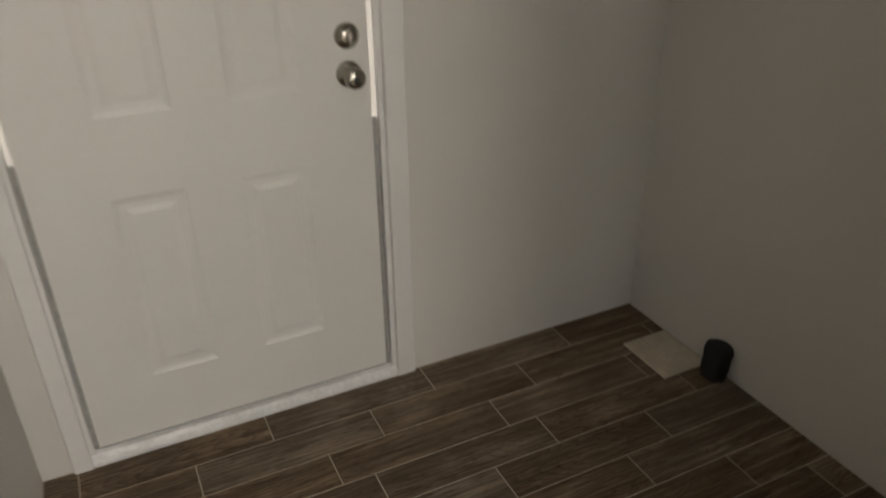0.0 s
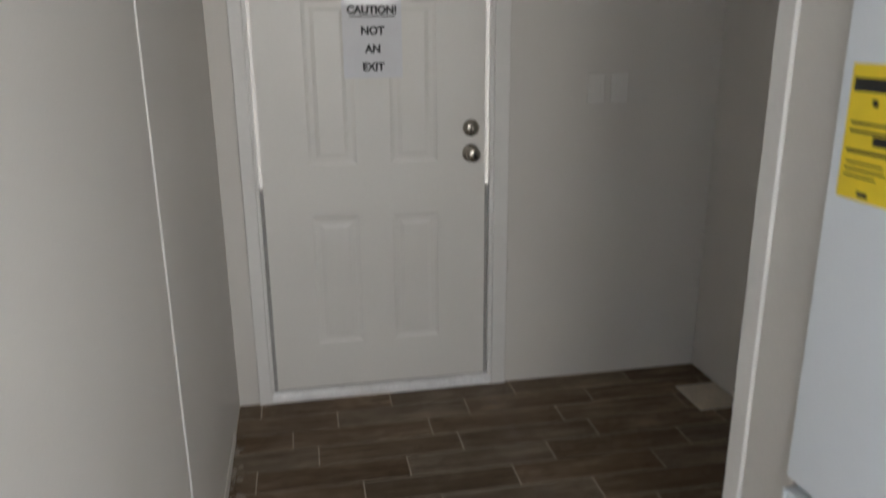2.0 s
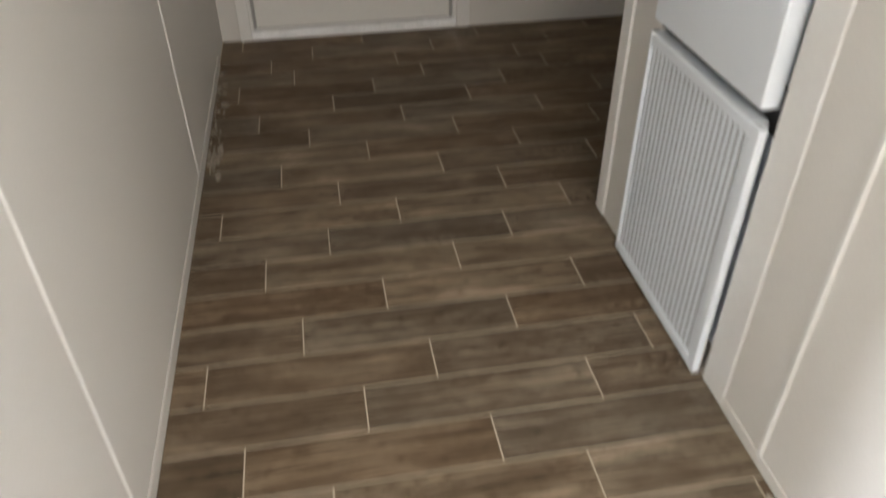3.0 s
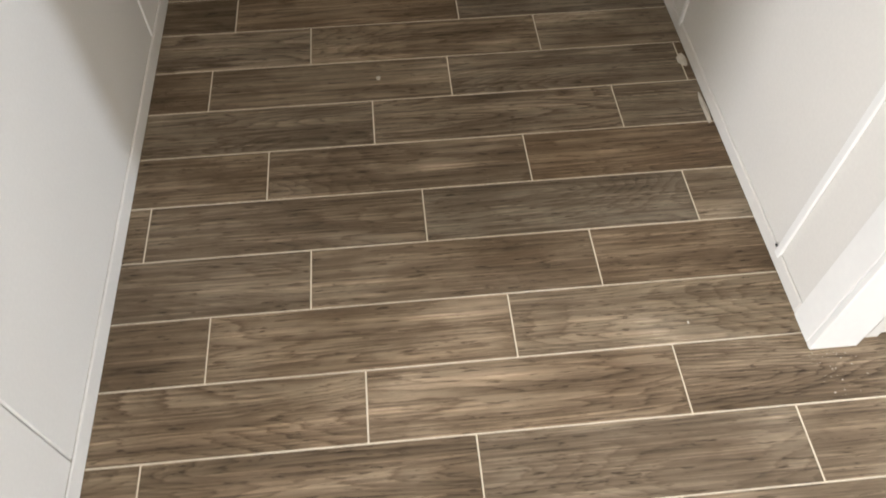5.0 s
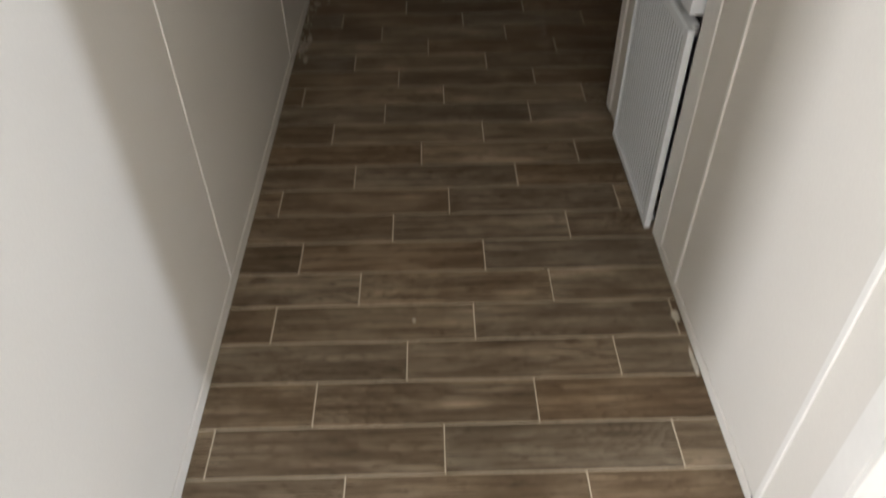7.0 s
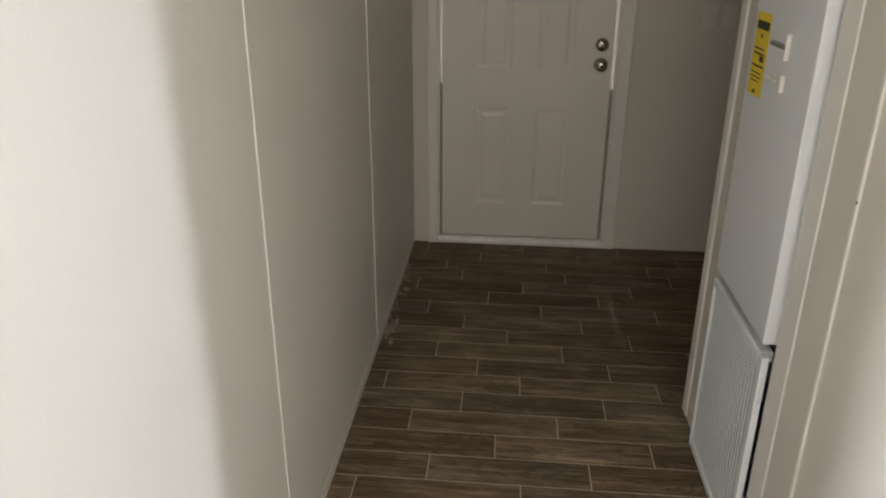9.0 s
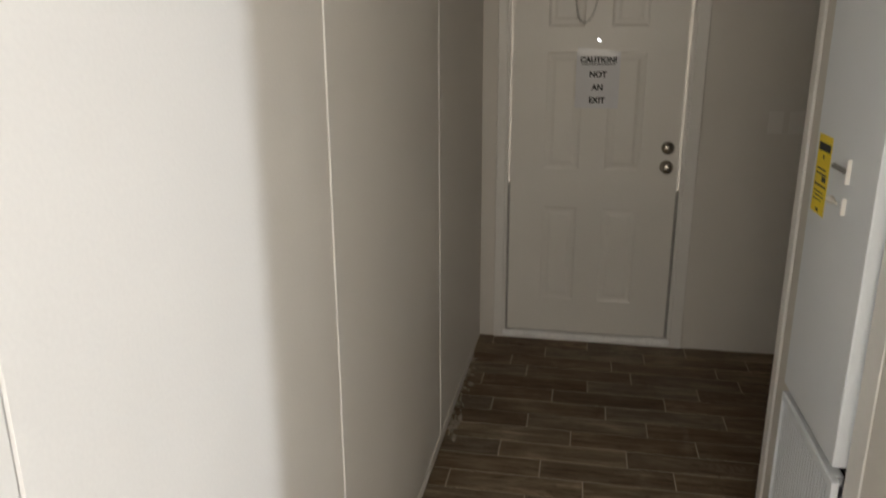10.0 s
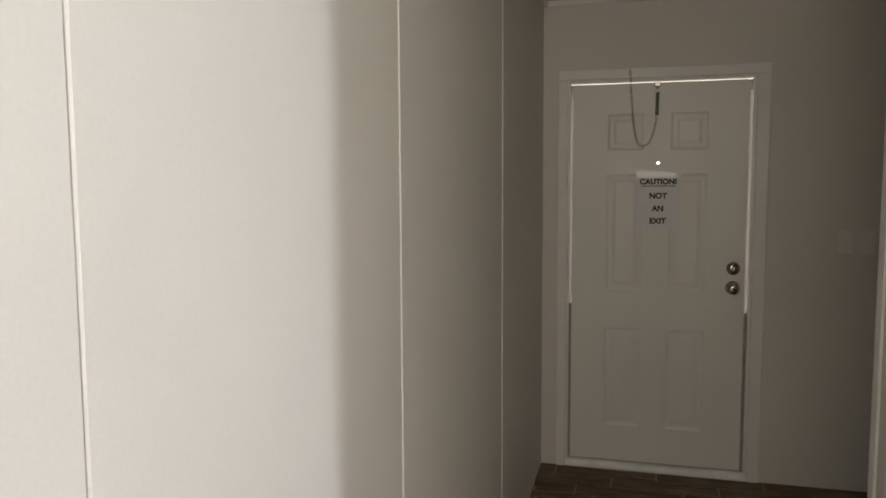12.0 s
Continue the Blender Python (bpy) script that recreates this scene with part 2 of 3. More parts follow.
def letters(name, body, size, at, material, parent, label=""):
    """Lettering on a surface that faces -y."""
    cu = bpy.data.curves.new(name, "FONT")
    cu.body, cu.size, cu.align_x, cu.extrude, cu.offset = body, size, "CENTER", 0.0004, 0.0017
    tmp = bpy.data.objects.new("tmp", cu)
    scene.collection.objects.link(tmp)
    me = bpy.data.meshes.new_from_object(tmp.evaluated_get(bpy.context.evaluated_depsgraph_get()))
    bpy.data.objects.remove(tmp)
    bm = bmesh.new()
    bm.from_mesh(me)
    bpy.data.meshes.remove(me)
    bmesh.ops.transform(bm, verts=bm.verts, matrix=Matrix.Translation(at) @ pose(0, 0, 0, 90, 0, 0))
    return part(name, bm, material, parent, label)


def raised_panels(x0, x1, z0, z1, y, thick, panels, deep=0.009, sign=-1):
    """A door leaf facing -y with moulded panels: a groove, then a raised field."""
    bm = bmesh.new()
    xs = sorted({x0, x1, *[v for p in panels for v in p[:2]]})
    zs = sorted({z0, z1, *[v for p in panels for v in p[2:]]})
    grid = {(i, k): bm.verts.new((x, y, z)) for i, x in enumerate(xs) for k, z in enumerate(zs)}
    wanted = []
    for i in range(len(xs) - 1):
        for k in range(len(zs) - 1):
            f = bm.faces.new((grid[i, k], grid[i + 1, k], grid[i + 1, k + 1], grid[i, k + 1]))
            mid = ((xs[i] + xs[i + 1]) / 2, (zs[k] + zs[k + 1]) / 2)
            for n, p in enumerate(panels):
                if p[0] < mid[0] < p[1] and p[2] < mid[1] < p[3]:
                    wanted.append((n, f))
    bm.normal_update()
    for n in range(len(panels)):
        fs = [f for m, f in wanted if m == n]
        if len(fs) > 1:
            fs = bmesh.ops.dissolve_faces(bm, faces=fs)["region"]
        for thick_, depth_ in ((0.006, -deep * 0.55), (0.009, -deep * 0.45), (0.014, 0.0), (0.016, deep * 0.75)):
            bmesh.ops.inset_region(bm, faces=fs, thickness=thick_, depth=depth_, use_even_offset=True)
    rim = [e for e in bm.edges if e.is_boundary]
    back = bmesh.ops.extrude_edge_only(bm, edges=rim)["geom"]
    vs = [v for v in back if isinstance(v, bmesh.types.BMVert)]
    bmesh.ops.translate(bm, verts=vs, vec=(0, thick, 0))
    bmesh.ops.contextual_create(bm, geom=[e for e in back if isinstance(e, bmesh.types.BMEdge) and e.is_boundary])
    bmesh.ops.recalc_face_normals(bm, faces=bm.faces)
    return bm


# ---------- the floor plan ----------
HALL_X = 1.176          # face of the hall's right wall
NOOK_X = 1.97           # face of the nook's right wall
NOOK_Y = -1.51          # where the partition of the furnace closet begins
DOORWAY = (-4.36, -3.56)  # opening in the left wall
ROOM_Y = -3.258         # where the hall opens into the room
ROOM_X, ROOM_BACK, SIDE_BACK, HIGH = 4.2, -5.0, -7.1, 2.44
T = 0.1


def wall(name, x0, x1, y0, y1, z0=0.0, z1=HIGH, label="", bevel=0.0):
    return thing(name, box(x0, x1, y0, y1, z0, z1, bevel), WALL, label or "off-white panelled interior wall", "wall", kind="structure")


def build_setting():
    thing("floor", box(-0.1, ROOM_X + 0.1, ROOM_BACK - 0.1, 0.02, -0.12, -0.0009), GROUT,
          "pale tan grouted floor under wood-look tiles", "floor", kind="structure")
    ground = bmesh.new()
    bmesh.ops.create_grid(ground, x_segments=1, y_segments=1, size=300)
    bmesh.ops.translate(ground, verts=ground.verts, vec=(0, 0, -0.5))
    thing("ground", ground, GROUND, "bare pale ground around the house", "ground", kind="structure")
    thing("ceiling", box(-0.1, ROOM_X + 0.1, ROOM_BACK - 0.1, 0.12, HIGH, HIGH + 0.1), CEIL,
          "plain white textured ceiling", "ceiling", kind="structure")
    # end wall, in pieces round the door opening
    end = empty("wall_end", (0.6, 0.05, 0), "off-white vinyl-faced end wall with an entry door", "wall", kind="structure")
    part("wall_piece", box(-0.1, 0.112, 0, 0.12, 0, HIGH), WALL, end)
    part("wall_piece", box(1.05, NOOK_X + 0.1, 0, 0.12, 0, HIGH), WALL, end)
    part("wall_piece", box(0.112, 1.05, 0, 0.12, 2.05, HIGH), WALL, end)
    # left wall: a core faced with sheets that meet at beaded joints; a doorway leads off to a side room
    left = empty("wall_left", (0, -2, 0), "off-white wall of tall vinyl-faced sheets with narrow joints", "wall", kind="structure")
    d0, d1 = DOORWAY
    part("wall_piece", box(-0.1, -0.012, d1, 0, 0, HIGH), WALL, left)
    part("wall_piece", box(-0.1, -0.012, ROOM_BACK, d0, 0, HIGH), WALL, left)
    part("wall_piece", box(-0.1, -0.012, d0, d1, 2.06, HIGH), WALL, left)
    for a, c, z in ((0.0, -1.197, 0.001), (-1.197, -2.414, 0.001), (-2.414, -3.36, 0.001), (-3.36, d1, 0.001), (d1, d0, 2.06), (d0, ROOM_BACK, 0.001)):
        part("panel", box(-0.0119, 0, c + 0.0012, a - (0.0012 if a < 0 else 0), z, HIGH - 0.001, 0.0028), WALL, left)
    for y in (-1.197, -2.414):
        part("bead", box(-0.001, 0.0035, y - 0.0028, y + 0.0028, 0.0425, HIGH - 0.03, 0.0014), TRIM, left, "thin white joint bead")
    # the side room on the left, closed, with its own window
    sx = -3.0
    wall("wall_side_near", sx, -0.1, -3.45, -3.35)
    wall("wall_side_back", sx, -0.1, SIDE_BACK - T, SIDE_BACK)
    wall("wall_side_inner", -0.1, -0.012, SIDE_BACK - T, ROOM_BACK - 0.001)
    sy0, sy1, sz0, sz1 = SIDE_WINDOW
    sw = empty("wall_side", (sx, -5, 0), "off-white side room wall round a window", "wall", kind="structure")
    part("wall_piece", box(sx - T, sx, SIDE_BACK - T, sy0, 0, HIGH), WALL, sw)
    part("wall_piece", box(sx - T, sx, sy1, -3.35, 0, HIGH), WALL, sw)
    part("wall_piece", box(sx - T, sx, sy0, sy1, 0, sz0), WALL, sw)
    part("wall_piece", box(sx - T, sx, sy0, sy1, sz1, HIGH), WALL, sw)
    thing("floor_side", box(sx - T, -0.1, SIDE_BACK - T, -3.35, -0.12, 0.0), GROUT, "plain pale floor of the side room", "floor", kind="structure")
    thing("ceiling_side", box(sx - T, -0.1, SIDE_BACK - T, -3.35, HIGH, HIGH + T), CEIL, "plain white side room ceiling", "ceiling", kind="structure")
    # right wall of the hall, in front of and behind the furnace closet
    right = thing("wall_right", box(HALL_X, HALL_X + T, ROOM_Y + 0.002, -2.31, 0, HIGH, 0.001), WALL,
                  "off-white hall wall with slim white joint battens", "wall", kind="structure")
    for y, w in ((-2.46, 0.012), (-3.091, 0.017)):
        part("batten", box(HALL_X - 0.006, HALL_X, y - w / 2, y + w / 2, 0.02, HIGH - 0.002, 0.002), TRIM, right, "white joint batten")
    wall("wall_partition", HALL_X + 0.012, NOOK_X, NOOK_Y - 0.1, NOOK_Y - 0.008, label="off-white end wall of the furnace closet")
    wall("wall_nook", NOOK_X, NOOK_X + T, -2.9, 0, label="plain off-white nook wall in shade")
    wall("wall_closet_back", HALL_X + T, NOOK_X, -2.9, -2.8)
    wall("wall_closet_top", HALL_X + 0.0122, HALL_X + 0.06, -2.2215, NOOK_Y - 0.1005, 2.06, HIGH, "off-white wall above the furnace")
    # wall that turns from the hall into the room, with a door opening
    turn = empty("wall_turn", (2.5, ROOM_Y + 0.05, 0), "off-white room wall with a panelled door", "wall", kind="structure")
    part("wall_piece", box(HALL_X + T, HALL_X + 0.12, ROOM_Y + 0.002, ROOM_Y + T, 0, HIGH), WALL, turn)
    part("wall_piece", box(2.06, ROOM_X, ROOM_Y + 0.002, ROOM_Y + T, 0, HIGH), WALL, turn)
    part("wall_piece", box(HALL_X + 0.12, 2.06, ROOM_Y + 0.002, ROOM_Y + T, 2.06, HIGH), WALL, turn)
    # room walls; the right one holds the window
    wy0, wy1, wz0, wz1 = WINDOW
    side = empty("wall_room_side", (ROOM_X, -5, 0), "off-white room wall round a window", "wall", kind="structure")
    part("wall_piece", box(ROOM_X, ROOM_X + T, ROOM_BACK, wy0, 0, HIGH), WALL, side)
    part("wall_piece", box(ROOM_X, ROOM_X + T, wy1, ROOM_Y + T, 0, HIGH), WALL, side)
    part("wall_piece", box(ROOM_X, ROOM_X + T, wy0, wy1, 0, wz0), WALL, side)
    part("wall_piece", box(ROOM_X, ROOM_X + T, wy0, wy1, wz1, HIGH), WALL, side)
    # opening in the unseen back wall, made for the added fill lamp
    bx0, bx1, bz0, bz1 = BACK_FILL
    back = empty("wall_back", (2, ROOM_BACK, 0), "off-white room wall round an added fill light opening", "wall", kind="structure")
    part("wall_piece", box(-0.011, bx0, ROOM_BACK - T, ROOM_BACK, 0, HIGH), WALL, back)
    part("wall_piece", box(bx1, ROOM_X + T, ROOM_BACK - T, ROOM_BACK, 0, HIGH), WALL, back)
    part("wall_piece", box(bx0, bx1, ROOM_BACK - T, ROOM_BACK, 0, bz0), WALL, back)
    part("wall_piece", box(bx0, bx1, ROOM_BACK - T, ROOM_BACK, bz1, HIGH), WALL, back)
    win = empty("window_1", (ROOM_X, (wy0 + wy1) / 2, wz0), "white-framed window of the side room", "window", kind="structure")
    f = 0.035
    part("window_frame", box(ROOM_X + 0.02, ROOM_X + 0.07, wy0, wy0 + f, wz0, wz1, 0.003), TRIM, win)
    part("window_frame", box(ROOM_X + 0.02, ROOM_X + 0.07, wy1 - f, wy1, wz0, wz1, 0.003), TRIM, win)
    part("window_frame", box(ROOM_X + 0.02, ROOM_X + 0.07, wy0 + f, wy1 - f, wz0, wz0 + f, 0.003), TRIM, win)
    part("window_frame", box(ROOM_X + 0.02, ROOM_X + 0.07, wy0 + f, wy1 - f, wz1 - f, wz1, 0.003), TRIM, win)
    # low base mouldings along both sides of the hall
    base = dict(category="baseboard", kind="structure")
    for name, b in (("baseboard_left", box(0, 0.0045, -3.496, -0.26, 0, 0.042, 0.002)),
                    ("baseboard_left_far", box(0, 0.007, ROOM_BACK, DOORWAY[0] - 0.07, 0, 0.052, 0.002)),
                    ("baseboard_right", box(HALL_X - 0.0045, HALL_X, -3.199, -2.312, 0, 0.032, 0.002))):
        thing(name, b, WALL, "low flat white base moulding along the floor", **base)
    # ceiling coves
    for name, b in (("trim_cove_end", box(0.02, NOOK_X, -0.02, 0, HIGH - 0.03, HIGH, 0.006)),
                    ("trim_cove_left", box(0, 0.02, ROOM_BACK, 0, HIGH - 0.03, HIGH, 0.006))):
        thing(name, b, TRIM, "slim white cove trim under the ceiling", "trim", kind="structure")
    # corner boards
    thing("trim_corner", box(HALL_X - 0.005, HALL_X + 0.078, ROOM_Y - 0.012, ROOM_Y + 0.001, 0, HIGH, 0.0015), TRIM,
          "white corner board where hall meets room", "trim", kind="structure")
    thing("trim_corner_side", box(HALL_X - 0.005, HALL_X - 0.0005, ROOM_Y + 0.0015, ROOM_Y + 0.058, 0, HIGH, 0.0012), TRIM,
          "white corner board facing the hall", "trim", kind="structure")
    thing("trim_left_casing", box(0.0, 0.014, DOORWAY[1], -3.497, 0.0, 2.06, 0.003), TRIM,
          "white flat casing board on the wall", "trim", kind="structure")
    thing("trim_left_casing_far", box(0.0, 0.014, DOORWAY[0] - 0.065, DOORWAY[0], 0.0, 2.06, 0.003), TRIM,
          "white flat casing board on the wall", "trim", kind="structure")


def build_entry_door():
    x0, x1, z0, z1 = 0.1535, 1.0065, 0.047, 2.012
    d = empty("door_1", (0.58, 0.02, 0), "closed white six-panel steel entry door", "door", kind="structure")
    cols = ((0.328, 0.508), (0.638, 0.818))
    rows = ((0.235, 0.757), (0.958, 1.556), (1.676, 1.862))
    panels = [(a, b, c, e) for a, b in cols for c, e in rows]
    part("door_leaf", raised_panels(x0, x1, z0, z1, 0.012, 0.03, panels, 0.005), DOOR, d)
    # casing round the opening
    part("casing", box(0.079, 0.128, -0.016, 0.0, 0.0, 2.034, 0.003), TRIM, d)
    part("casing", box(1.036, 1.096, -0.016, 0.0, 0.0, 2.034, 0.003), TRIM, d)
    part("casing", box(0.079, 1.096, -0.016, 0.0, 2.0345, 2.085, 0.003), TRIM, d)
    # jambs and stops, left open by a hair at the top and the upper sides
    part("jamb", box(0.113, 0.1395, 0.0005, 0.06, 0.0, 2.034, 0.001), TRIM, d)
    part("jamb", box(1.0225, 1.0495, 0.0005, 0.06, 0.0, 2.034, 0.001), TRIM, d)
    part("jamb", box(0.1395, 1.0225, 0.0005, 0.06, 2.0205, 2.0495, 0.001), TRIM, d)
    part("weatherstrip", box(0.1397, 0.153, 0.018, 0.04, 0.03, 0.88, 0.001), RUBBER, d, "grey worn weatherstrip")
    part("weatherstrip", box(1.0072, 1.0222, 0.018, 0.04, 0.03, 0.86, 0.001), RUBBER, d, "grey worn weatherstrip")
    for strip in (box(0.1397, 0.1532, 0.0145, 0.0165, 0.881, 2.0122), box(1.0072, 1.0222, 0.0145, 0.0165, 0.861, 2.0122)):
        part("weatherstrip", strip, SEAL, d, "thin pale translucent door seal")
    # aluminium sill
    sill = bmesh.new()
    prof = ((-0.010, 0.0), (-0.013, 0.014), (-0.010, 0.027), (-0.002, 0.037), (0.03, 0.041), (0.11, 0.036), (0.11, 0.0))
    a = [sill.verts.new((0.129, y, z)) for y, z in prof]
    b = [sill.verts.new((1.035, y, z)) for y, z in prof]
    for i in range(len(prof)):
        j = (i + 1) % len(prof)
        sill.faces.new((a[i], a[j], b[j], b[i]))
    sill.faces.new(a)
    sill.faces.new(b[::-1])
    bmesh.ops.recalc_face_normals(sill, faces=sill.faces)
    part("sill", sill, SILL, d, "pale painted metal door sill")
    part("sweep", box(x0 + 0.002, x1 - 0.002, 0.014, 0.05, 0.0415, 0.049), RUBBER, d)
    # lock and knob
    bolt = part("deadbolt", lathe(((0.033, 0), (0.033, 0.006), (0.029, 0.011), (0.026, 0.012), (0.024, 0.018), (0.012, 0.02)), (0.950, 0.0122, 1.083), (0, -1, 0)),
                NICKEL, d, "satin nickel deadbolt rose", True)
    part("thumb_turn", box(0.9445, 0.9555, -0.03, -0.0085, 1.067, 1.099, 0.003), NICKEL, bolt, smooth=True)
    knob = part("knob", lathe(((0.034, 0), (0.034, 0.005), (0.029, 0.009), (0.013, 0.012), (0.012, 0.026), (0.017, 0.031), (0.026, 0.038), (0.0285, 0.047),
                               (0.0275, 0.055), (0.022, 0.062), (0.011, 0.0645)), (0.949, 0.0122, 0.986), (0, -1, 0)), NICKEL, d, "satin nickel round door knob", True)
    part("lock_button", lathe(((0.006, 0), (0.006, 0.004), (0.004, 0.005)), (0.949, -0.0523, 0.986), (0, -1, 0), steps=14), DARK, knob)
    # viewer
    view = part("door_viewer", lathe(((0.0085, 0), (0.0085, 0.002), (0.0065, 0.003)), (0.58, 0.0123, 1.611), (0, -1, 0), steps=20), NICKEL, d)
    part("lens", lathe(((0.0062, 0), (0.0055, 0.001), (0.003, 0.0018)), (0.58, 0.0092, 1.611), (0, -1, 0), steps=16), GLOW_LENS, view, "glass lens with emission in place of daylight")


def build_sign():
    s = thing("notice_sheet", box(0.473, 0.689, 0.0104, 0.0112, 1.277, 1.556), PAPER,
              "white paper notice lettered in black on the door", "sign")
    # clear tape along the top edge, stuck on askew
    tape = box(0.478, 0.668, 0.0088, 0.0096, 1.537, 1.578)
    for v in tape.verts:
        if v.co.x > 0.6 and v.co.z > 1.56:
            v.co.z -= 0.018
    part("tape", tape, TAPE, s, "glossy clear tape strip")
    y = 0.0098
    part("lettering", box(0.498, 0.666, y, y + 0.0002, 1.4925, 1.4965), INK, s)
    for body, z, size in (("CAUTION!", 1.504, 0.0375), ("NOT", 1.432, 0.039), ("AN", 1.368, 0.039), ("EXIT", 1.304, 0.039)):
        letters("lettering", body, size, (0.582, y, z), INK, s)


def build_chain():
    c = empty("door_chain", (0.57, 0, 2.0), "steel door check chain with spring hung from the door head", "chain")
    part("bracket", box(0.556, 0.582, -0.006, 0.0115, 1.992, 2.012, 0.002), NICKEL, c)
    part("eye", tube([(0.569 + 0.006 * math.cos(k), -0.006, 1.986 + 0.008 * math.sin(k)) for k in np.linspace(0, 2 * math.pi, 13)[:-1]], 0.0016, closed=True), NICKEL, c)
    part("spring", tube([(0.569 + 0.0075 * math.cos(k * 0.9), -0.002 + 0.0075 * math.sin(k * 0.9), 1.962 - k * 0.00067) for k in range(0, 170)], 0.0018, steps=6), SPRING, c, "grey-green coil spring")
    # the slack chain hangs in a loop
    a, b = Vector((0.567, -0.004, 1.848)), Vector((0.434, -0.02, 2.055))
    pts = []
    for i in range(200):
        u = i / 199
        x = a.x + (b.x - a.x) * u
        low = 1.698
        # steep loop: sides nearly upright, round at the bottom
        k = (u - 0.48) * 2
        top = b.z if k > 0 else a.z
        z = low + (top - low) * abs(k) ** 3.2 if k > 0 else low + (top - low) * abs(k) ** 2.6
        pts.append(Vector((x, a.y + (b.y - a.y) * u, z)))
    run, total = [0.0], 0.0
    for p, q in zip(pts, pts[1:]):
        total += (q - p).length
        run.append(total)
    pitch = 0.0125
    for n in range(int(total / pitch)):
        s = (n + 0.5) * pitch
        i = max(k for k in range(len(run)) if run[k] <= s)
        i = min(i, len(pts) - 2)
        p, way = pts[i], (pts[i + 1] - pts[i]).normalized()
        side = Vector((0, -1, 0)) if n % 2 else way.cross(Vector((0, -1, 0))).normalized()
        ring = [p + way * (0.0085 * math.cos(k)) + side * (0.0045 * math.sin(k)) for k in np.linspace(0, 2 * math.pi, 11)[:-1]]
        part("link", tube(ring, 0.0013, steps=5, closed=True), CHAIN, c)
    part("staple", box(0.428, 0.440, -0.024, -0.016, 2.05, 2.066, 0.002), NICKEL, c)


def build_switches():
    for n, x in enumerate((1.412, 1.508)):
        s = thing("light_switch", box(x, x + 0.07, -0.006, 0, 1.166, 1.28, 0.0025), PLATE,
                  "white plastic wall switch plate beside the door", "light switch", "switches by the door")
        part("rocker", box(x + 0.0185, x + 0.0515, -0.0085, -0.0058, 1.19, 1.256, 0.0015), PLATE, s)
        for z in (1.178, 1.268):
            part("screw", lathe(((0.003, 0), (0.003, 0.0006), (0.002, 0.001)), (x + 0.035, -0.006, z), (0, -1, 0), steps=10), PLATE, s)


def build_floor_vent():
    v = empty("floor_register", (1.87, -0.305, 0), "pale beige floor register set into tiles by the wall", "vent")
    x0, x1, y0, y1 = 1.785, 1.962, -0.408, -0.198
    part("frame", box(x0, x1, y0, y1, 0.0, 0.006, 0.002), REGISTER, v)
    n = 7
    for i in range(n):
        x = x0 + 0.012 + (x1 - x0 - 0.024) * (i + 0.5) / n
        part("louvre", box(x - 0.0085, x + 0.0085, y0 + 0.012, y1 - 0.012, 0.0062, 0.0098, 0.002), REGISTER, v)


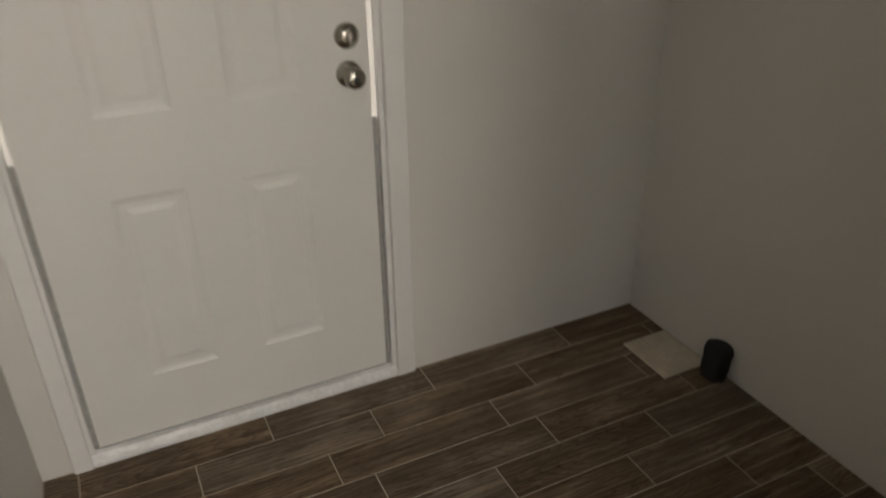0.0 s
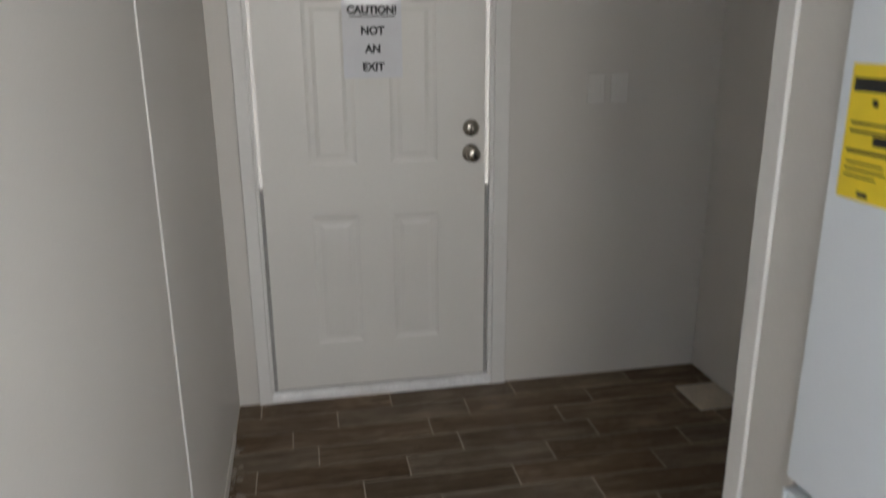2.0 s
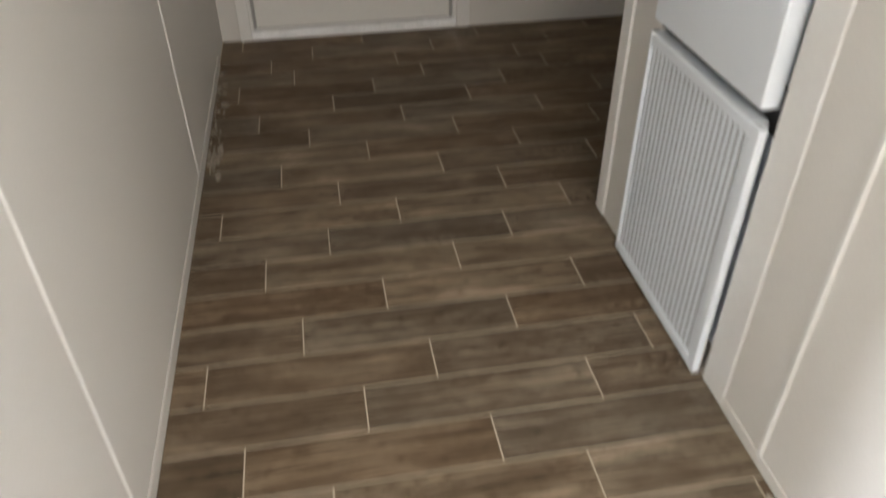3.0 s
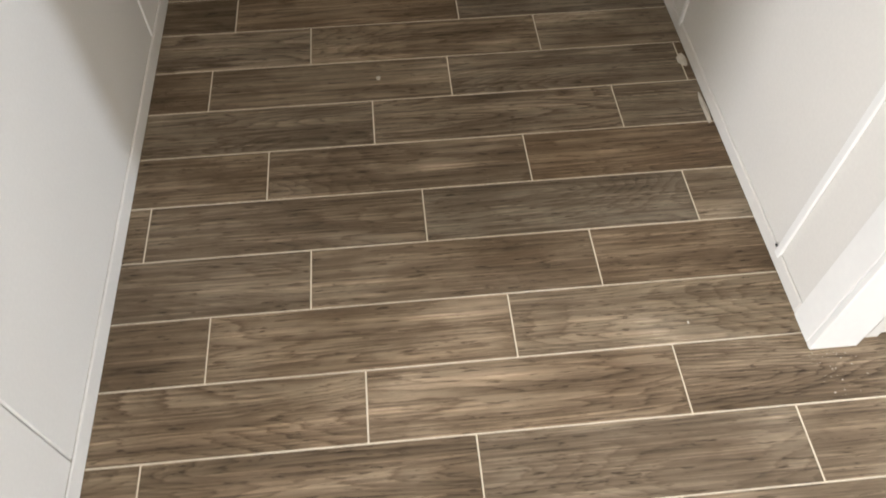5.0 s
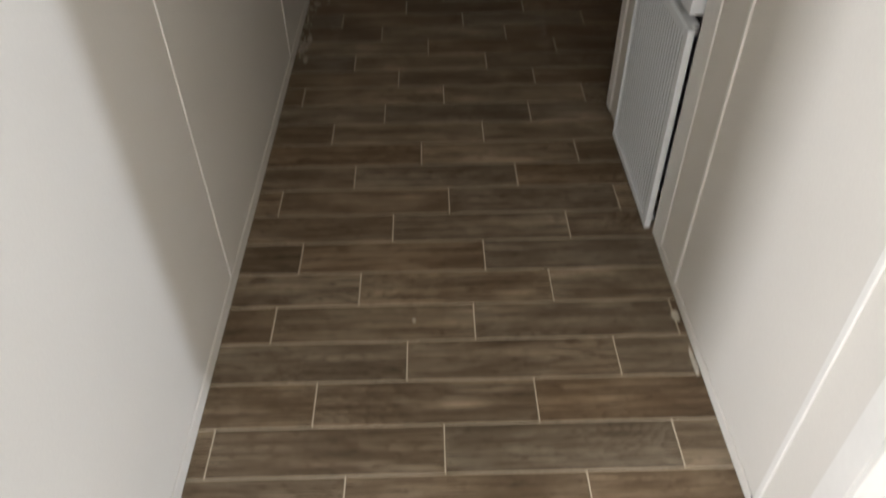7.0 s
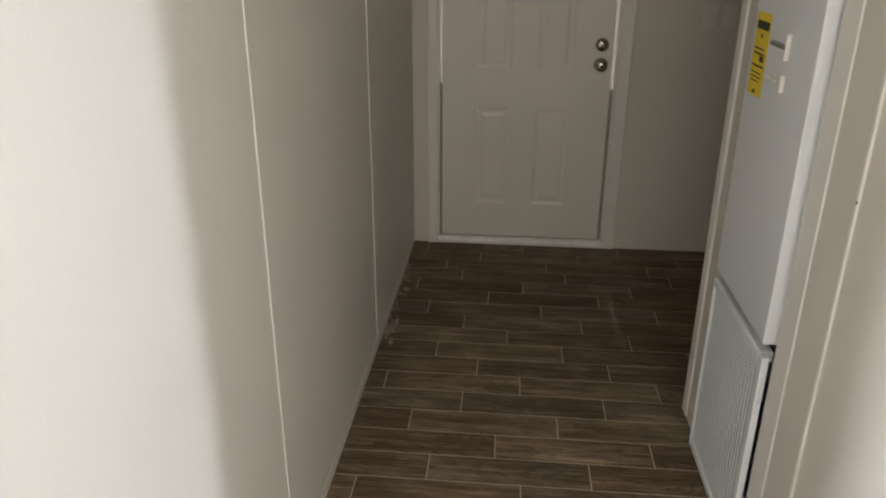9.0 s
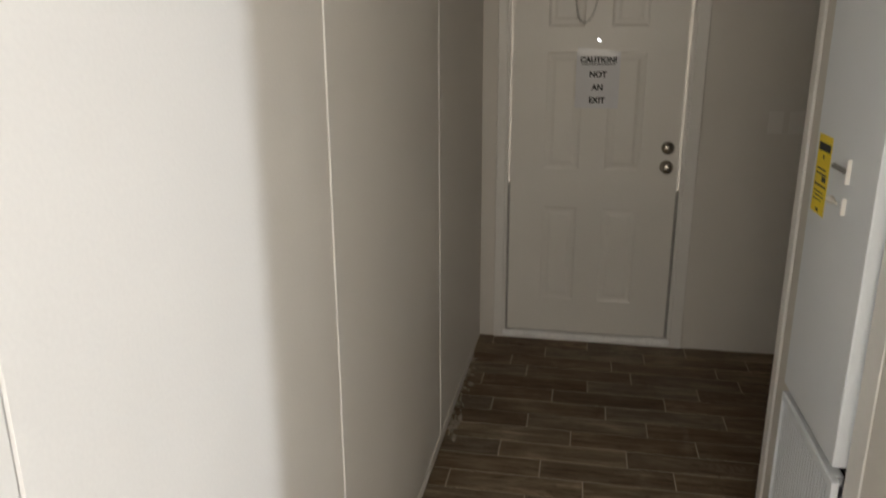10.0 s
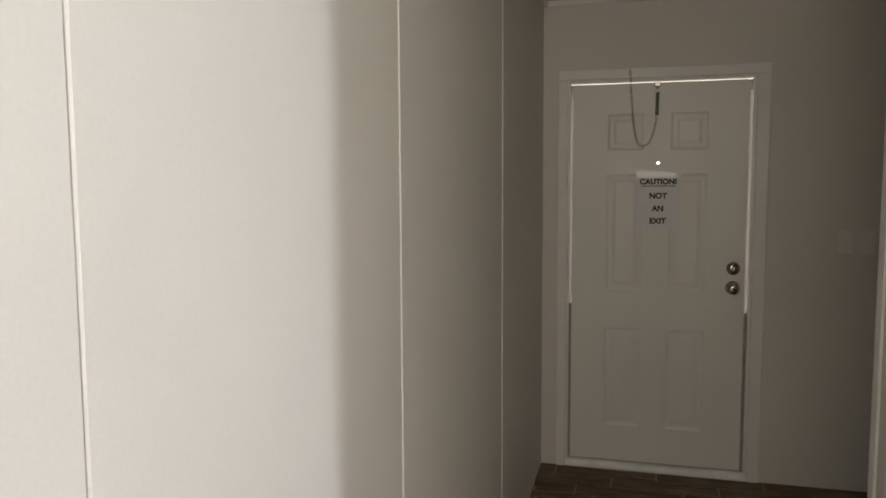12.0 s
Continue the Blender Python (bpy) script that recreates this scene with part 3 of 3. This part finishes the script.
def build_furnace():
    f = empty("furnace", (HALL_X, -1.95, 0), "white upright furnace with louvred lower panel in a closet", "furnace")
    y0, y1 = -2.205, -1.735
    xf, xb = 1.150, 1.188
    part("cabinet", box(1.24, 1.75, y0 + 0.01, y1 + 0.03, 0.0, 2.0, 0.003), FURN, f)
    up = part("door", box(xf, xb, y0 + 0.008, y1, 0.648, 2.0, 0.0025, seg=2), FURN, f, "plain white upper furnace door")
    # added dark strips stand in for the shade inside the door gaps
    part("gap_shade", box(1.194, 1.204, y0, y1, 0.59, 0.68), DARK, f, "dark filler strip painting the shade in the door gap")
    part("gap_shade", box(1.206, 1.216, -2.2215, y0 - 0.001, 0.0, 2.0), DARK, f, "dark filler strip painting the shade in the door gap")
    for z, long in ((1.332, True), (1.248, False)):
        tab = part("latch", box(xf - 0.011, xf + 0.001, -2.028, -2.023, z - (0.03 if long else 0.021), z + (0.03 if long else 0.021), 0.002), PLATE, up, "white plastic door latch")
        if long:
            coil = [(xf - 0.008 + 0.005 * math.cos(k * 0.8), -2.022 + k * 0.0013, z + 0.005 * math.sin(k * 0.8)) for k in range(78)]
            part("spring", tube(coil, 0.0018, steps=6), CHAIN, tab, "grey steel spring")
        else:
            part("cone", lathe(((0.011, 0), (0.010, 0.006), (0.005, 0.03), (0.003, 0.05)), (xf - 0.0085, -1.935, z), (0, -1, 0), steps=18), PLATE, tab)
    # the backing sheet's grey paints the shade between the louvres
    lows = part("grille_panel", box(xf + 0.0085, xb - 0.021, y0 - 0.002, y1 + 0.002, 0.014, 0.612, 0.002), LOUVRE_SHADE, f, "white louvred lower furnace panel with shade-grey backing")
    part("frame", box(xf, xb - 0.02, y0 - 0.008, y0 + 0.022, 0.006, 0.618, 0.003, seg=2), FURN, lows)
    part("frame", box(xf, xb + 0.001, y1 - 0.004, y1 + 0.006, 0.006, 0.618, 0.003, seg=2), FURN, lows)
    part("frame", box(xf, xb + 0.001, y0 + 0.0222, y1 - 0.0042, 0.588, 0.618, 0.006, seg=2), FURN, lows)
    part("frame", box(xf, xb + 0.001, y0 + 0.0222, y1 - 0.0042, 0.006, 0.034, 0.005, seg=2), FURN, lows)
    # upright louvres, each with a row of punched slots between bridges
    n, a, c = 21, y0 + 0.024, y1 - 0.006
    step = (c - a) / n
    for i in range(n):
        y = a + step * (i + 0.5)
        bm = bmesh.new()
        w = step * 0.29
        box(xf + 0.0062, xf + 0.0084, y - w, y + w, 0.035, 0.587, 0.0007, bm=bm)
        for k in range(55):
            z = 0.038 + k * 0.01
            box(xf + 0.0079, xf + 0.0084, y + w + 0.0002, y + step - w - 0.0002, z, z + 0.0032, bm=bm)
        part("slat", bm, FURN, lows)
    thing("trim_closet_near", box(HALL_X - 0.003, HALL_X + 0.05, -2.3095, -2.222, 0, HIGH, 0.002), TRIM, "flat white upright trim beside the furnace", "trim", kind="structure")
    thing("trim_closet_far", box(HALL_X - 0.006, HALL_X + 0.0115, -1.572, NOOK_Y - 0.006, 0, HIGH, 0.003), TRIM, "white corner trim of the furnace closet", "trim", kind="structure")
    thing("trim_closet_jamb", box(HALL_X + 0.001, HALL_X + 0.0115, -1.718, -1.5725, 0, HIGH), WALL, "off-white wall strip beside the furnace", "trim", kind="structure")
    thing("trim_closet_stop", box(HALL_X - 0.002, HALL_X + 0.02, -1.7275, -1.7185, 0.0, HIGH, 0.002), WALL, "slim off-white stop strip beside the furnace", "trim", kind="structure")


def build_tag():
    x = 1.1492
    t = thing("warning_tag", box(x - 0.0007, x, TAG[0], TAG[1], TAG[2], TAG[3]), YELLOW, "bright yellow printed warning tag on the furnace door", "label")
    ya, yb, za, zb = TAG
    w, h = yb - ya, zb - za
    for u0, u1, v0, v1 in ((.06, .94, .80, .90), (.45, .55, .70, .75), (.1, .8, .56, .58), (.1, .9, .50, .52), (.55, .85, .42, .49), (.08, .92, .35, .375), (.1, .8, .27, .285), (.1, .85, .22, .235), (.1, .7, .17, .185), (.4, .6, .03, .07)):
        part("print", box(x - 0.0011, x - 0.0008, yb - w * u1, yb - w * u0, za + h * v0, za + h * v1), INK, t)


def build_room_door():
    d = empty("door_2", (1.7, ROOM_Y, 0), "closed white panelled interior door", "door", kind="structure")
    y = ROOM_Y
    part("casing", box(1.985, 2.06, y - 0.012, y, 0, 2.06, 0.003), TRIM, d)
    part("casing", box(1.2545, 2.06, y - 0.012, y, 2.0605, 2.13, 0.003), TRIM, d)
    part("door_leaf", raised_panels(1.2975, 2.058, 0.012, 2.055, y + 0.003, 0.035,
         [(1.325, 1.63, 0.09, 0.9), (1.72, 2.0, 0.09, 0.9), (1.325, 1.63, 1.02, 1.95), (1.72, 2.0, 1.02, 1.95)]), DOOR, d)


def lump(seed, at, size, flat=0.0):
    """A small uneven blob that rests on the floor."""
    bm = bmesh.new()
    bmesh.ops.create_icosphere(bm, subdivisions=2, radius=1)
    off = Vector((seed * 3.1, seed * 1.7, seed * 0.9))
    for v in bm.verts:
        v.co *= 1 + 0.45 * noise.noise(v.co * 1.3 + off)
        v.co = Vector((v.co.x * size[0], v.co.y * size[1], max(v.co.z, -0.2) * size[2]))
    low = min(v.co.z for v in bm.verts)
    bmesh.ops.translate(bm, verts=bm.verts, vec=(at[0], at[1], at[2] - low))
    return bm


def build_litter():
    # dark lump that leans against the nook wall
    bm = bmesh.new()
    prof = ((0.030, 0), (0.040, 0.008), (0.043, 0.04), (0.041, 0.075), (0.045, 0.098), (0.040, 0.118), (0.024, 0.126))
    lathe(prof, (1.925, -0.468, 0.001), (0.1, 0, 1), bm, 20)
    for v in bm.verts:
        v.co += 0.006 * Vector((noise.noise(v.co * 22), noise.noise(v.co * 22 + Vector((9, 0, 0))), 0))
    thing("black_cup", bm, BLACK, "small crumpled black plastic cup by the wall", "cup", smooth=True)
    rng = random.Random(11)
    # smears of grout and caulk along the foot of the left wall
    spots = [(0.009 + rng.random() ** 2 * 0.04, -0.3 - rng.random() * 0.85) for _ in range(44)]
    spots += [(0.02 + rng.random() * 0.03, -1.1 + rng.random() * 0.15) for _ in range(16)]
    joined_v, joined_f = [], []
    for n, (x, y) in enumerate(spots):
        one = lump(n, (x, y, 0.0006), (0.003 + rng.random() ** 2 * 0.012, 0.004 + rng.random() ** 2 * 0.022, 0.0009))
        base = len(joined_v)
        joined_v += [tuple(v.co) for v in one.verts]
        joined_f += [tuple(v.index + base for v in f.verts) for f in one.faces]
        one.free()
    me = bpy.data.meshes.new("grout_smear")
    me.from_pydata(joined_v, [], joined_f)
    me.materials.append(SMEAR)
    tagged(new("grout_smear", me), "dried pale grout smears along the wall foot", "grout", kind="stuff")
    # caulk by the right wall, where the moulding is chipped
    bm = lump(4, (HALL_X - 0.018, -2.552, 0.0006), (0.011, 0.02, 0.004))
    thing("caulk_patch", bm, CAULK, "dab of white caulk at the wall foot", "caulk")
    bm = lump(8, (HALL_X - 0.012, -2.70, 0.0006), (0.006, 0.045, 0.003))
    thing("caulk_patch", bm, CAULK, "long dab of white caulk at the wall foot", "caulk")
    thing("paint_fleck", lump(6, (0.486, -2.548, 0.0006), (0.005, 0.007, 0.0012)), CAULK, "white paint fleck on the tiles", "fleck")
    thing("paint_fleck", lump(15, (0.985, -3.2, 0.0006), (0.002, 0.003, 0.001)), CAULK, "white paint fleck on the tiles", "fleck")
    # crumbs of plaster by the corner board
    joined_v, joined_f = [], []
    for n in range(48):
        x, y = 1.165 + abs(rng.gauss(0, 0.04)), -3.275 - abs(rng.gauss(0, 0.035))
        one = bmesh.new()
        bmesh.ops.create_icosphere(one, subdivisions=1, radius=0.0004 + rng.random() ** 3 * 0.0010)
        bmesh.ops.translate(one, verts=one.verts, vec=(x, y, 0.001))
        base = len(joined_v)
        joined_v += [tuple(v.co) for v in one.verts]
        joined_f += [tuple(v.index + base for v in f.verts) for f in one.faces]
        one.free()
    me = bpy.data.meshes.new("plaster_crumbs")
    me.from_pydata(joined_v, [], joined_f)
    me.materials.append(CAULK)
    tagged(new("plaster_crumbs", me), "white plaster crumbs on the tiles", "crumbs", kind="stuff")
    # nails in the battens, and a plugged hole in the nook wall
    right = bpy.data.objects["wall_right"]
    for y, z in ((-2.463, 1.105), (-3.08, 0.036), (-2.457, 1.75)):
        part("nail", lathe(((0.0035, 0), (0.0035, 0.0008), (0.002, 0.0014)), (HALL_X - 0.0058, y, z), (-1, 0, 0), steps=10), DARK, right)
    nook = bpy.data.objects["wall_nook"]
    part("wall_plug", lathe(((0.006, 0), (0.006, 0.001), (0.004, 0.002)), (NOOK_X, -0.686, 1.525), (-1, 0, 0), steps=12), DARK, nook)
    part("wall_plug", lathe(((0.009, 0), (0.009, 0.002), (0.006, 0.004)), (NOOK_X, -0.69, 1.492), (-1, 0, 0), steps=12), PLATE, nook)


def build_tiles():
    """Wood-look planks laid across the hall, staggered unevenly from course to course."""
    pitch, long, joint = 0.1245, 0.5135, 0.0027
    stagger = (0.087, 0.433, 0.172, 0.343, 0.042, 0.258, 0.470, 0.127, 0.340, 0.168, 0.422, 0.076, 0.294,
               0.505, 0.203, 0.376, 0.074, 0.420, 0.246, 0.02, 0.342, 0.17, 0.44, 0.09, 0.30, 0.21, 0.38)
    floor = bpy.data.objects["floor"]
    shared = {}
    rest_v, rest_f = [], []
    rng = random.Random(3)
    c = 0.0008

    def shape(w, d):
        top, low = 0.0, -0.008
        v = [(0, 0, low), (w, 0, low), (w, d, low), (0, d, low), (0, 0, top - c), (w, 0, top - c), (w, d, top - c), (0, d, top - c),
             (c, c, top), (w - c, c, top), (w - c, d - c, top), (c, d - c, top)]
        f = [(8, 9, 10, 11), (4, 5, 9, 8), (5, 6, 10, 9), (6, 7, 11, 10), (7, 4, 8, 11), (0, 1, 5, 4), (1, 2, 6, 5), (2, 3, 7, 6), (3, 0, 4, 7)]
        return v, f

    first = -7
    for r in range(-19, 21):
        far = -2.490 + r * pitch
        near = far - pitch
        if r == 20:
            far = -0.001
        off = stagger[(r - first) % len(stagger)]
        right = NOOK_X if near > NOOK_Y - 0.05 else (HALL_X if near > ROOM_Y - 0.05 else ROOM_X)
        x = off - long
        while x < right:
            a, b = max(x + joint / 2, 0.001), min(x + long - joint / 2, right - 0.001)
            x += long
            if b - a < 0.01:
                continue
            d = far - near - joint
            v, f = shape(b - a, d)
            dz = rng.uniform(-0.0004, 0.0004)
            if near > -4.3 and a < 1.75:
                key = (round(b - a, 4), round(d, 4))
                if key not in shared:
                    me = bpy.data.meshes.new("tile")
                    me.from_pydata(v, [], f)
                    me.materials.append(TILE)
                    shared[key] = me
                ob = new("tile", shared[key])
                ob.location = (a, near + joint / 2, dz)
                ob.parent = floor
            else:
                n = len(rest_v)
                rest_v += [(p[0] + a, p[1] + near + joint / 2, p[2] + dz) for p in v]
                rest_f += [tuple(i + n for i in q) for q in f]
    me = bpy.data.meshes.new("tiles")
    me.from_pydata(rest_v, [], rest_f)
    me.materials.append(TILE)
    ob = new("tiles", me)
    ob.parent = floor
    tagged(ob, "wood-look floor tiles further into the room", kind="stuff")


TAG = (-1.872, -1.76, 1.185, 1.392)
build_setting()
build_entry_door()
build_room_door()
build_furnace()
build_sign()
build_tag()
build_chain()
build_switches()
build_floor_vent()
build_litter()
build_tiles()
